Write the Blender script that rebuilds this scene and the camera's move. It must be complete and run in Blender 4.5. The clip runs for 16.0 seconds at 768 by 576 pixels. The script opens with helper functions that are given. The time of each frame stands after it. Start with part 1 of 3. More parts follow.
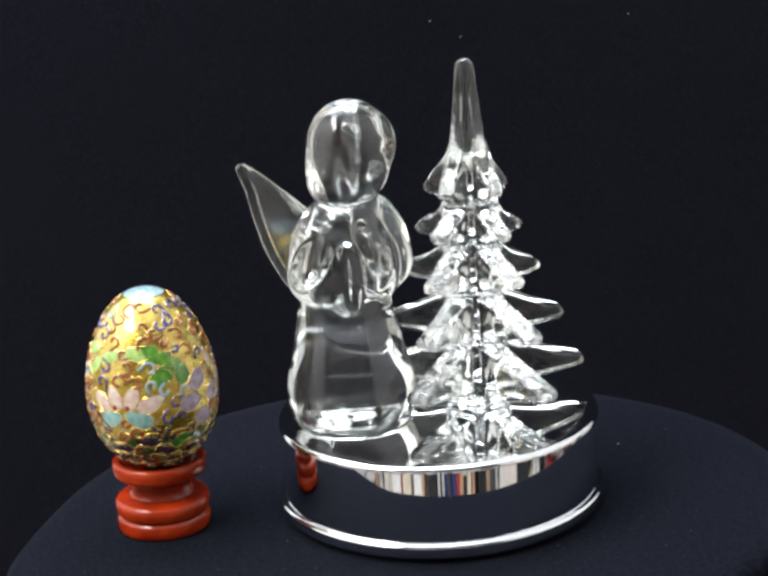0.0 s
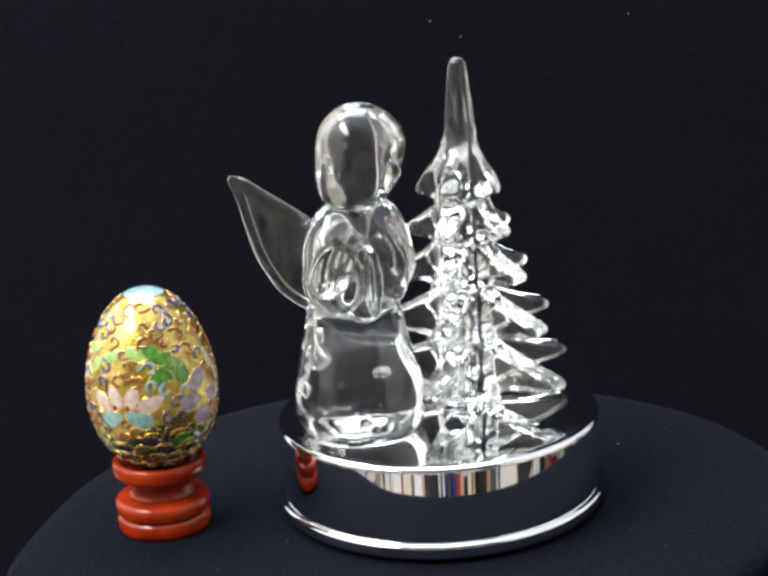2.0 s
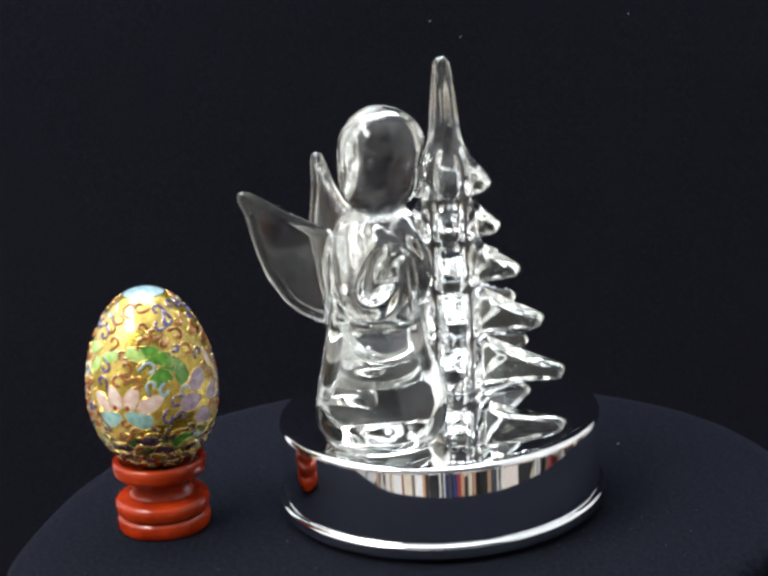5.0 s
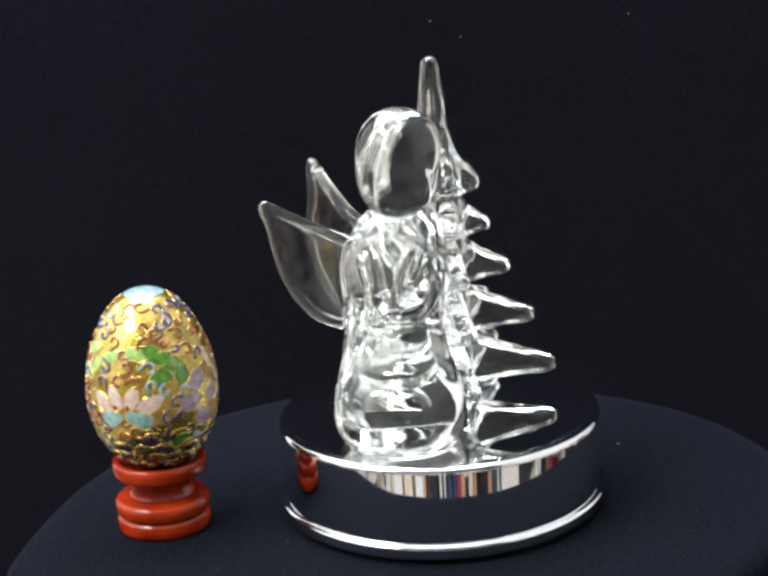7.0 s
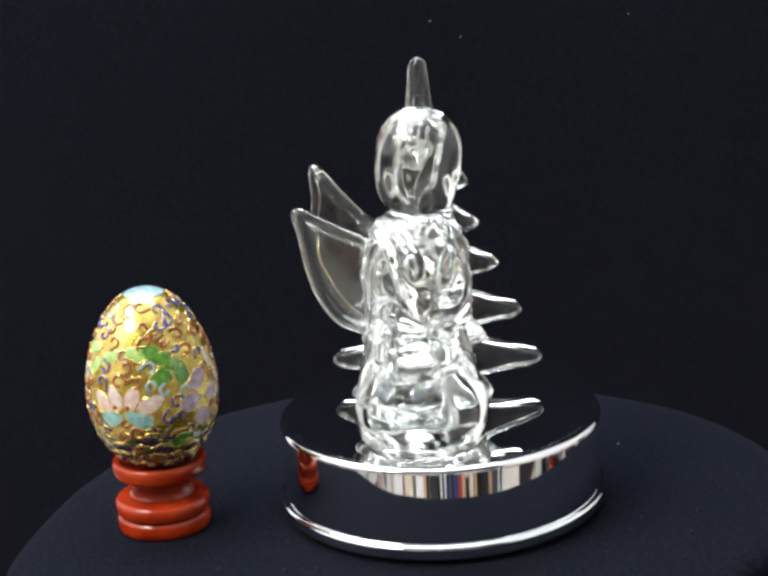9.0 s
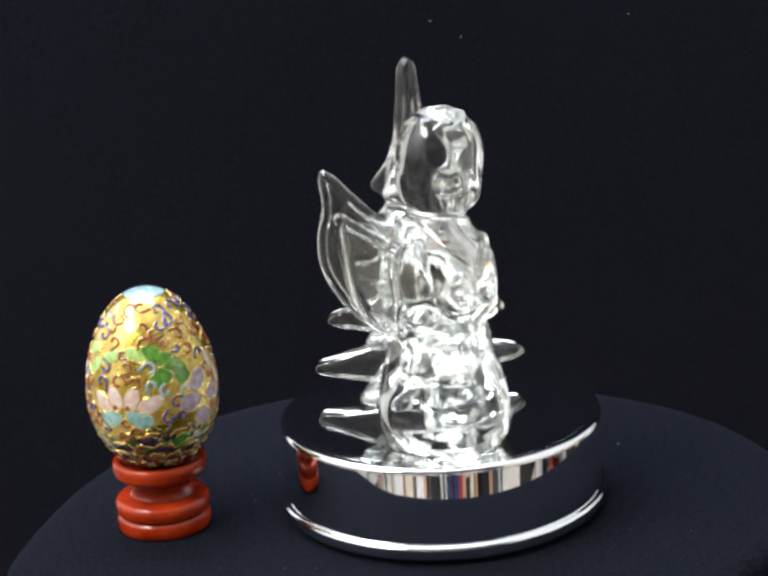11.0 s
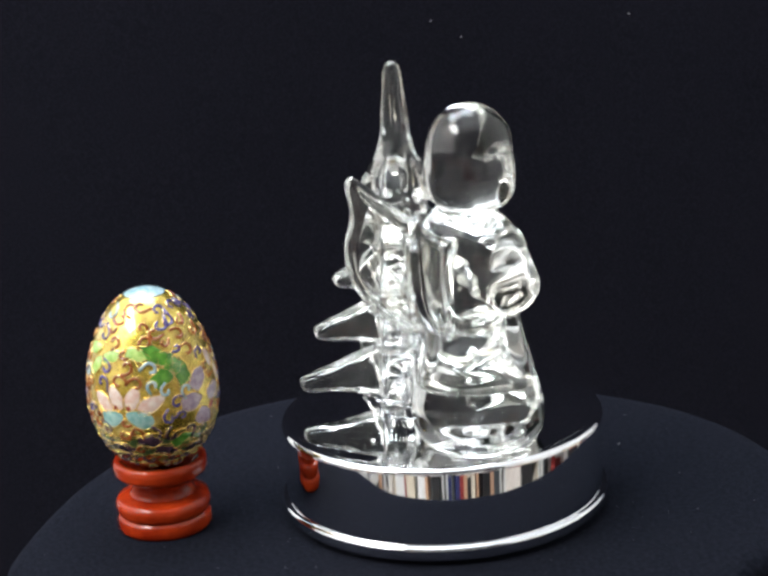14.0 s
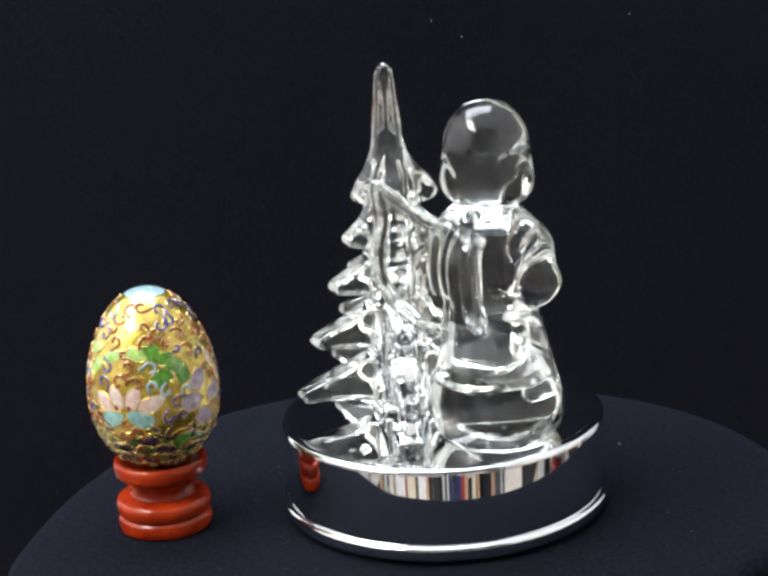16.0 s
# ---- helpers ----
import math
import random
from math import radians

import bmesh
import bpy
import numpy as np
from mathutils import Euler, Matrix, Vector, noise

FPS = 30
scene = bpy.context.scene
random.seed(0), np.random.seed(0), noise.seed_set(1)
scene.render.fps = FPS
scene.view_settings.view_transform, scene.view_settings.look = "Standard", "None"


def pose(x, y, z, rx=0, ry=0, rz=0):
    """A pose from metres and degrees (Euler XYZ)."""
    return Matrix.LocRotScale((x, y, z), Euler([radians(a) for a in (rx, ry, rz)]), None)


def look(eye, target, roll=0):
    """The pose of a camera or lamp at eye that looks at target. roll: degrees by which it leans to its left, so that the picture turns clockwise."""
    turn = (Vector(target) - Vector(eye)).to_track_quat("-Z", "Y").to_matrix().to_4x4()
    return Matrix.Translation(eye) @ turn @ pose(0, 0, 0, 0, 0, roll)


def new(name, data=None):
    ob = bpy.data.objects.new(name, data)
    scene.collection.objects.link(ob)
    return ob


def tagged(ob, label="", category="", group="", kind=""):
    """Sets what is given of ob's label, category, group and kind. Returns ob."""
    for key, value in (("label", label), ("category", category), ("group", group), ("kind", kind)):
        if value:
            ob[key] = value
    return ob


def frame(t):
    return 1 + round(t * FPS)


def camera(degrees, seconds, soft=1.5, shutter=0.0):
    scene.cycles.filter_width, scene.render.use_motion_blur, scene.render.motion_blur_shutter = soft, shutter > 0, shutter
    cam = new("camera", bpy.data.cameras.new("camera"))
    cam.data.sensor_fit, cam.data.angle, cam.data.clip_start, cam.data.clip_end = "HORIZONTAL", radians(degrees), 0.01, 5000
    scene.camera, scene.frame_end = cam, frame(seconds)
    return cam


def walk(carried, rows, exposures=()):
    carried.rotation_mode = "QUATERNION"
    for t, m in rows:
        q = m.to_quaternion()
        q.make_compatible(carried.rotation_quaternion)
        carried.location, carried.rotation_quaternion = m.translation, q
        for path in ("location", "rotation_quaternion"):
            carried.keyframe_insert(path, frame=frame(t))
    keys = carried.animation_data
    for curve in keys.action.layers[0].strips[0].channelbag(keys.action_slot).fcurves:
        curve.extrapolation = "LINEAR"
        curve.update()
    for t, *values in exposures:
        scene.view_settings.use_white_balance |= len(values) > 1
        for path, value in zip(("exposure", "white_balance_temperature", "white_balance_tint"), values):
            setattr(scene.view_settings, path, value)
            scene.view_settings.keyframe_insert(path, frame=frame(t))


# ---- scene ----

TOP = 0.75                      # height of the draped table's top

# ---- camera ----
cam = camera(22.647, 16.0, soft=3.2)
EYE = Vector((0.0, -0.58284, TOP + 0.24871))


def view(yaw):
    p, y = radians(16.844), radians(yaw)
    return look(EYE, EYE + Vector((math.sin(y) * math.cos(p), math.cos(y) * math.cos(p), -math.sin(p))), -3.263)


walk(cam, [(0.0, view(-1.482)), (9.0, view(-1.484)), (16.0, view(-1.518))])

# ---- light ----
world = bpy.data.worlds.new("room_air")
world.use_nodes = True
world.node_tree.nodes["Background"].inputs[0].default_value = (0.05, 0.05, 0.055, 1)
world.node_tree.nodes["Background"].inputs[1].default_value = 0.2
scene.world = world


def area_light(name, where, target, size_x, size_y, watts, colour):
    data = bpy.data.lights.new(name, "AREA")
    data.shape, data.size, data.size_y = "RECTANGLE", size_x, size_y
    data.energy, data.color = watts, colour
    ob = new(name, data)
    ob.matrix_world = look(where, target)
    return ob


LAMP_A = Vector((-1.00, -0.62, TOP + 1.45))     # long flood lamp under the ceiling, beside and before the table
LAMP_B = Vector((-0.30, 0.42, TOP + 1.35))       # hanging tube panel over the table; its upward light is added to brighten the ceiling
FILL_C = Vector((0.05, -0.95, TOP + 1.35))      # added fill over the shelves, unseen, that lights the ceiling alone
WARM, COOL = (1.0, 0.985, 0.955), (0.83, 0.91, 1.0)
area_light("flood_light", LAMP_A, (LAMP_A.x, LAMP_A.y, 0), 0.46, 1.20, 51, WARM)
area_light("panel_light", LAMP_B, (LAMP_B.x, LAMP_B.y, 0), 1.2, 0.70, 31, COOL)
# upward light added under the ceiling to brighten the room and the glass
for lamp, deep, up in ((LAMP_B, 0.70, 27), (FILL_C, 0.24, 31)):
    area_light("panel_light", lamp + Vector((0, 0, 0.05)), (lamp.x, lamp.y, 4), 1.2, deep, up, COOL)



# ---- materials ----
def material(name, base=(0.5, 0.5, 0.5), rough=0.5, metal=0.0, coat=0.0, spec=0.5):
    m = bpy.data.materials.new(name)
    m.use_nodes = True
    b = m.node_tree.nodes["Principled BSDF"]
    b.inputs["Base Color"].default_value = (*base, 1)
    b.inputs["Roughness"].default_value = rough
    b.inputs["Metallic"].default_value = metal
    b.inputs["Coat Weight"].default_value = coat
    b.inputs["Coat Roughness"].default_value = 0.06
    b.inputs["Specular IOR Level"].default_value = spec
    return m, m.node_tree, b


def link(tree, a, b):
    tree.links.new(a, b)


def noise_node(tree, scale, detail=3.0, coords="Object"):
    tc = tree.nodes.new("ShaderNodeTexCoord")
    n = tree.nodes.new("ShaderNodeTexNoise")
    n.inputs["Scale"].default_value, n.inputs["Detail"].default_value = scale, detail
    link(tree, tc.outputs[coords], n.inputs["Vector"])
    return n


def mottled(tree, b, dark, light, scale, low=0.35, high=0.65):
    n = noise_node(tree, scale)
    r = tree.nodes.new("ShaderNodeValToRGB")
    r.color_ramp.elements[0].position, r.color_ramp.elements[1].position = low, high
    r.color_ramp.elements[0].color, r.color_ramp.elements[1].color = (*dark, 1), (*light, 1)
    link(tree, n.outputs["Fac"], r.inputs["Fac"])
    link(tree, r.outputs["Color"], b.inputs["Base Color"])
    return r


def bumpy(tree, b, scale, strength, distance, detail=3.0):
    n = noise_node(tree, scale, detail)
    k = tree.nodes.new("ShaderNodeBump")
    k.inputs["Strength"].default_value, k.inputs["Distance"].default_value = strength, distance
    link(tree, n.outputs["Fac"], k.inputs["Height"])
    link(tree, k.outputs["Normal"], b.inputs["Normal"])
    return k


def rough_range(tree, b, scale, low, high):
    n = noise_node(tree, scale, 5)
    r = tree.nodes.new("ShaderNodeMapRange")
    r.inputs["To Min"].default_value, r.inputs["To Max"].default_value = low, high
    link(tree, n.outputs["Fac"], r.inputs["Value"])
    link(tree, r.outputs["Result"], b.inputs["Roughness"])


def cloth_material(name, dark, light):
    m, t, b = material(name, dark, 0.95, spec=0.03)
    mottled(t, b, dark, light, 700, 0.38, 0.68)
    bumpy(t, b, 2400, 0.4, 0.0004, 4)
    b.inputs["Sheen Weight"].default_value = 0.012
    b.inputs["Sheen Roughness"].default_value = 0.5
    b.inputs["Sheen Tint"].default_value = (0.45, 0.55, 0.9, 1)
    return m


TABLE_CLOTH = cloth_material("black_table_cloth", (0.0024, 0.0027, 0.0046), (0.0080, 0.0088, 0.0132))
BACK_CLOTH = cloth_material("black_backdrop_cloth", (0.0042, 0.0042, 0.0069), (0.0092, 0.0092, 0.0140))

GLASS, t, b = material("clear_pressed_glass", (0.930, 0.938, 0.900), 0.035)
b.inputs["Transmission Weight"].default_value = 0.994
b.inputs["IOR"].default_value = 1.5
bumpy(t, b, 150, 0.05, 0.0012, 2.5)

CHROME, t, b = material("polished_chrome", (0.86, 0.87, 0.89), 0.03, 1.0)
rough_range(t, b, 60, 0.015, 0.05)
MIRROR, t, b = material("mirror_top", (0.88, 0.89, 0.90), 0.015, 1.0)
rough_range(t, b, 90, 0.008, 0.03)
RUBBER, t, b = material("black_rubber", (0.012, 0.012, 0.012), 0.8)
LACQUER, t, b = material("red_lacquered_wood", (0.42, 0.045, 0.012), 0.17, spec=0.36)
mottled(t, b, (0.18, 0.012, 0.002), (0.33, 0.030, 0.005), 90)
bumpy(t, b, 400, 0.15, 0.0002)
GOLD, t, b = material("gold_enamel_ground", (0.80, 0.52, 0.10), 0.26, 0.78, coat=1.0)
b.inputs["Coat Roughness"].default_value = 0.18
b.inputs["Coat IOR"].default_value = 1.75
mottled(t, b, (0.42, 0.27, 0.012), (0.72, 0.54, 0.065), 260)
bumpy(t, b, 480, 0.42, 0.0004)
WIRE, t, b = material("gold_wire", (0.90, 0.66, 0.24), 0.2, 1.0)


def enamel(name, dark, light):
    m, t, b = material(name, light, 0.2, coat=0.8)
    b.inputs["Coat Roughness"].default_value = 0.16
    mottled(t, b, dark, light, 420)
    bumpy(t, b, 700, 0.1, 0.0002)
    return m


E_BROWN = enamel("brown_enamel", (0.14, 0.028, 0.004), (0.27, 0.065, 0.009))
E_PURPLE = enamel("purple_enamel", (0.032, 0.022, 0.10), (0.085, 0.065, 0.20))
E_BLUE = enamel("pale_blue_enamel", (0.17, 0.29, 0.33), (0.32, 0.43, 0.47))
E_TEAL = enamel("turquoise_enamel", (0.14, 0.32, 0.30), (0.30, 0.48, 0.45))
E_WHITE = enamel("blush_white_enamel", (0.52, 0.32, 0.26), (0.62, 0.54, 0.47))
E_LILAC = enamel("lilac_enamel", (0.24, 0.17, 0.24), (0.40, 0.32, 0.37))
E_GREEN = enamel("leaf_green_enamel", (0.035, 0.14, 0.015), (0.11, 0.29, 0.035))
E_LIME = enamel("pale_green_enamel", (0.20, 0.36, 0.07), (0.38, 0.52, 0.16))
E_DARK = enamel("dark_green_enamel", (0.03, 0.06, 0.02), (0.09, 0.14, 0.04))
E_RED = enamel("dark_red_enamel", (0.16, 0.02, 0.015), (0.28, 0.04, 0.03))
E_NIGHT = enamel("aubergine_enamel", (0.03, 0.015, 0.03), (0.08, 0.04, 0.06))

PAINT, t, b = material("white_wall_paint", (0.80, 0.79, 0.78), 0.7)
mottled(t, b, (0.76, 0.75, 0.74), (0.81, 0.80, 0.79), 3)
bumpy(t, b, 250, 0.1, 0.001)
# dimness behind the camera put into the wall's colour, to keep the glass dark
DIMMED_WALL, t, b = material("dimmed_taupe_wall", (0.07, 0.065, 0.06), 0.8)
mottled(t, b, (0.06, 0.056, 0.052), (0.085, 0.08, 0.075), 3)
CEIL, t, b = material("white_ceiling_paint", (0.8, 0.8, 0.79), 0.8)
mottled(t, b, (0.71, 0.71, 0.70), (0.77, 0.77, 0.76), 4)
CARPET, t, b = material("beige_carpet", (0.42, 0.36, 0.29), 0.95)
mottled(t, b, (0.36, 0.33, 0.29), (0.50, 0.47, 0.42), 60)
bumpy(t, b, 500, 0.5, 0.004)
WHITE_WOOD, t, b = material("white_painted_wood", (0.72, 0.71, 0.68), 0.45)
mottled(t, b, (0.68, 0.67, 0.64), (0.77, 0.76, 0.73), 12)
HOUSING, t, b = material("white_lamp_housing", (0.75, 0.75, 0.75), 0.5)
LINT, t, b = material("pale_lint", (0.25, 0.25, 0.25), 0.9)


# ---- mesh helpers ----
def mesh_of(name, bm, mat, smooth=True):
    me = bpy.data.meshes.new(name)
    bm.to_mesh(me)
    bm.free()
    me.materials.append(mat)
    if smooth:
        me.polygons.foreach_set("use_smooth", [True] * len(me.polygons))
    return me


def part(name, bm, mat, parent=None, label="", smooth=True):
    ob = new(name, mesh_of(name, bm, mat, smooth))
    if parent is not None:
        ob.parent = parent
    if label:
        tagged(ob, label)
    return ob


def lathe(profile, steps=96, cap=True):
    """A turned form about z from (radius, height) pairs, bottom to top."""
    bm = bmesh.new()
    rings = []
    for r, z in profile:
        if r < 1e-6:
            rings.append([bm.verts.new((0, 0, z))])
        else:
            rings.append([bm.verts.new((r * math.cos(a), r * math.sin(a), z))
                          for a in (2 * math.pi * i / steps for i in range(steps))])
    for lo, hi in zip(rings, rings[1:]):
        for i in range(steps):
            j = (i + 1) % steps
            if len(lo) == 1 and len(hi) > 1:
                bm.faces.new((lo[0], hi[j], hi[i]))
            elif len(hi) == 1 and len(lo) > 1:
                bm.faces.new((lo[i], lo[j], hi[0]))
            elif len(lo) > 1:
                bm.faces.new((lo[i], lo[j], hi[j], hi[i]))
    if cap and len(rings[0]) > 1:
        bm.faces.new(list(reversed(rings[0])))
    if cap and len(rings[-1]) > 1:
        bm.faces.new(rings[-1])
    return bm


def box(bm, x0, x1, y0, y1, z0, z1, bevel=0.0):
    res = bmesh.ops.create_cube(bm, size=1.0)
    vs = res["verts"]
    for v in vs:
        v.co = Vector(((x0 + x1) / 2 + v.co.x * (x1 - x0), (y0 + y1) / 2 + v.co.y * (y1 - y0), (z0 + z1) / 2 + v.co.z * (z1 - z0)))
    if bevel:
        edges = list({e for v in vs for e in v.link_edges})
        bmesh.ops.bevel(bm, geom=edges, offset=bevel, segments=2, affect="EDGES", profile=0.5)
    return bm


def rounded(points, radius, steps=5):
    """The pairs of a profile with its inner corners rounded."""
    out = [points[0]]
    for a, b, c in zip(points, points[1:], points[2:]):
        va, vb, vc = Vector(a), Vector(b), Vector(c)
        r = min(radius, (va - vb).length * 0.45, (vc - vb).length * 0.45)
        p, q = vb + (va - vb).normalized() * r, vb + (vc - vb).normalized() * r
        for i in range(steps + 1):
            k = i / steps
            out.append(tuple(p * (1 - k) ** 2 + vb * 2 * k * (1 - k) + q * k * k))
    out.append(points[-1])
    return out


# ---- smooth solids, in millimetres ----
def blend(a, b, k):
    h = np.clip(0.5 + 0.5 * (b - a) / k, 0, 1)
    return b * (1 - h) + a * h - k * h * (1 - h)


def carve(a, b, k):
    return -blend(-a, b, k)


def ellipsoid(p, c, r):
    x, y, z = p[0] - c[0], p[1] - c[1], p[2] - c[2]
    k0 = np.sqrt((x / r[0]) ** 2 + (y / r[1]) ** 2 + (z / r[2]) ** 2) + 1e-6
    k1 = np.sqrt((x / r[0] ** 2) ** 2 + (y / r[1] ** 2) ** 2 + (z / r[2] ** 2) ** 2) + 1e-6
    return k0 * (k0 - 1) / k1


def limb(p, a, b, ra, rb):
    a, b = np.array(a, float), np.array(b, float)
    d = b - a
    h = ((p[0] - a[0]) * d[0] + (p[1] - a[1]) * d[1] + (p[2] - a[2]) * d[2]) / (d @ d)
    h = np.clip(h, 0, 1)
    return np.sqrt(sum((p[i] - a[i] - h * d[i]) ** 2 for i in range(3))) - (ra + (rb - ra) * h)


def profile_at(z, heights, radii, soft):
    """A radius along z without kinks."""
    fine = np.linspace(min(heights), max(heights), 600)
    raw = np.interp(fine, heights, radii)
    n = max(3, int(soft / (fine[1] - fine[0])) | 1)
    for _ in range(3):
        raw = np.convolve(np.pad(raw, n // 2, mode="edge"), np.ones(n) / n, "valid")
    return np.interp(z, fine, raw)


def lumps(p, size, seed):
    """A soft unevenness between -1 and 1, as of hand-pressed glass."""
    rnd = random.Random(seed)
    total = 0.0
    for _ in range(6):
        k = [rnd.gauss(0, 1) for _ in range(3)]
        n = 2 * math.pi / size / math.sqrt(sum(c * c for c in k)) * rnd.uniform(0.7, 1.5)
        total = total + np.sin((p[0] * k[0] + p[1] * k[1] + p[2] * k[2]) * n + rnd.uniform(0, 6.28))
    return total / 4


def polygon(u, v, pts):
    """Signed distance to a plane outline."""
    best = np.full(u.shape, 1e9, np.float32)
    sign = np.ones(u.shape, np.float32)
    for (x0, y0), (x1, y1) in zip(pts, pts[1:] + pts[:1]):
        ex, ey = x1 - x0, y1 - y0
        wx, wy = u - x0, v - y0
        h = np.clip((wx * ex + wy * ey) / (ex * ex + ey * ey), 0, 1)
        best = np.minimum(best, (wx - h * ex) ** 2 + (wy - h * ey) ** 2)
        c1, c2, c3 = v >= y0, v < y1, ex * wy > ey * wx
        sign = np.where((c1 & c2 & c3) | (~c1 & ~c2 & ~c3), -sign, sign)
    return sign * np.sqrt(best)


def solid(name, field, low, high, step, mat, smoothing=2):
    """A closed mesh round field < 0, by naive surface nets. Millimetres in, metres out."""
    axes = [np.arange(low[i], high[i] + step, step, dtype=np.float32) for i in range(3)]
    f = field(np.meshgrid(*axes, indexing="ij")).astype(np.float32)
    ins = f < 0
    nx, ny, nz = (n - 1 for n in f.shape)
    count = np.zeros((nx, ny, nz), np.float32)
    place = np.zeros((3, nx, ny, nz), np.float32)
    corner = [(i, j, k) for i in (0, 1) for j in (0, 1) for k in (0, 1)]
    for a in corner:
        for ax in range(3):
            if a[ax]:
                continue
            b = list(a)
            b[ax] = 1
            fa = f[a[0]:a[0] + nx, a[1]:a[1] + ny, a[2]:a[2] + nz]
            fb = f[b[0]:b[0] + nx, b[1]:b[1] + ny, b[2]:b[2] + nz]
            cross = (fa < 0) != (fb < 0)
            cut = np.where(cross, fa / np.where(cross, fa - fb, 1), 0)
            count += cross
            for i in range(3):
                place[i] += np.where(cross, a[i] + (cut if i == ax else 0), 0)
    used = count > 0
    index = np.full(used.shape, -1, np.int64)
    index[used] = np.arange(used.sum())
    cell = np.argwhere(used)
    verts = np.stack([axes[i][0] + (cell[:, i] + place[i][used] / count[used]) * step for i in range(3)], 1)
    quads = []
    for ax in range(3):
        o1, o2 = [(1, 2), (2, 0), (0, 1)][ax]
        lo = [slice(0, None)] * 3
        lo[ax] = slice(0, -1)
        hi = [slice(0, None)] * 3
        hi[ax] = slice(1, None)
        change = ins[tuple(lo)] != ins[tuple(hi)]
        at = np.argwhere(change)
        at = at[(at[:, o1] > 0) & (at[:, o2] > 0) & (at[:, o1] < f.shape[o1] - 1) & (at[:, o2] < f.shape[o2] - 1)]
        outward = ins[at[:, 0], at[:, 1], at[:, 2]]

        def cell_at(d1, d2):
            c = at.copy()
            c[:, o1] -= d1
            c[:, o2] -= d2
            return index[c[:, 0], c[:, 1], c[:, 2]]
        q = np.stack([cell_at(1, 1), cell_at(0, 1), cell_at(0, 0), cell_at(1, 0)], 1)
        q[~outward] = q[~outward][:, ::-1]
        quads.append(q)
    quads = np.concatenate(quads)
    pairs = np.concatenate([quads[:, [i, (i + 1) % 4]] for i in range(4)])
    pairs = np.concatenate([pairs, pairs[:, ::-1]])
    degree = np.bincount(pairs[:, 0], minlength=len(verts))[:, None]
    for k in range(smoothing * 2):
        mean = np.stack([np.bincount(pairs[:, 0], verts[pairs[:, 1], i], len(verts)) for i in range(3)], 1) / np.maximum(degree, 1)
        verts = verts + (mean - verts) * (0.6 if k % 2 == 0 else -0.45)
    me = bpy.data.meshes.new(name)
    me.from_pydata((verts / 1000).tolist(), [], quads.tolist())
    me.polygons.foreach_set("use_smooth", [True] * len(me.polygons))
    me.materials.append(mat)
    return me


# ---- room ----
X0, X1, Y0, Y1, H = -1.35, 1.35, -1.55, 0.95, 3.2


def slab(name, x0, x1, y0, y1, z0, z1, mat, label, category):
    bm = bmesh.new()
    box(bm, x0, x1, y0, y1, z0, z1)
    ob = part(name, bm, mat, smooth=False)
    return tagged(ob, label, category, kind="structure")


slab("floor", X0, X1, Y0, Y1, -0.1, 0.0, CARPET, "beige carpeted floor of a small room", "floor")
slab("ceiling", X0, X1, Y0, Y1, H, H + 0.1, CEIL, "flat white painted ceiling", "ceiling")
slab("wall_north", X0 - 0.1, X1 + 0.1, Y1, Y1 + 0.1, 0, H, PAINT, "plain white painted wall", "wall")
# unseen wall behind the camera, darkened so less light mirrors in the glass
slab("wall_south", X0 - 0.1, X1 + 0.1, Y0 - 0.1, Y0, 0, H, DIMMED_WALL, "plain unseen taupe wall, coloured dark so the glass reflects less light", "wall")
slab("wall_west", X0 - 0.1, X0, Y0, Y1, 0, H, PAINT, "plain white painted wall", "wall")
slab("wall_east", X1, X1 + 0.1, Y0, Y1, 0, H, PAINT, "plain white painted wall", "wall")


def backdrop():
    """A black cloth hung behind the table, with soft folds."""
    bm = bmesh.new()
    nx, nz = 90, 24
    sheets = []
    for back in (0.0, 0.003):
        grid = []
        for j in range(nz + 1):
            row = []
            for i in range(nx + 1):
                x, z = -0.66 + 1.32 * i / nx, (TOP + 0.72) * j / nz
                y = 0.62 + 0.010 * math.sin(x * 7 + 0.6 * math.sin(z * 3)) + 0.003 * math.sin(x * 19 + z) + back
                row.append(bm.verts.new((x, y, z)))
            grid.append(row)
        sheets.append(grid)
    front, rear = sheets
    for j in range(nz):
        for i in range(nx):
            bm.faces.new((front[j][i], front[j][i + 1], front[j + 1][i + 1], front[j + 1][i]))
            bm.faces.new((rear[j][i + 1], rear[j][i], rear[j + 1][i], rear[j + 1][i + 1]))
    for i in range(nx):
        bm.faces.new((front[nz][i], front[nz][i + 1], rear[nz][i + 1], rear[nz][i]))
    ob = part("backdrop", bm, BACK_CLOTH)
    return tagged(ob, "black cloth backdrop hung behind the table", "backdrop", kind="structure")


backdrop()


def lint(name, where, size, parent=None):
    bm = bmesh.new()
    bmesh.ops.create_icosphere(bm, subdivisions=1, radius=size)
    for v in bm.verts:
        v.co *= 0.6 + 0.5 * random.random()
    ob = part(name, bm, LINT, parent)
    ob.location = where
    return tagged(ob, "tiny pale speck of lint on black cloth", "lint", "lint specks")


# ---- draped round table ----
TABLE_C, TABLE_R = Vector((0, 0, 0)), 0.098
EDGE_AT = [0, 26, 38, 57, 90, 121, 132, 160, 172, 183, 191, 199, 212, 240, 270, 300, 330, 360]
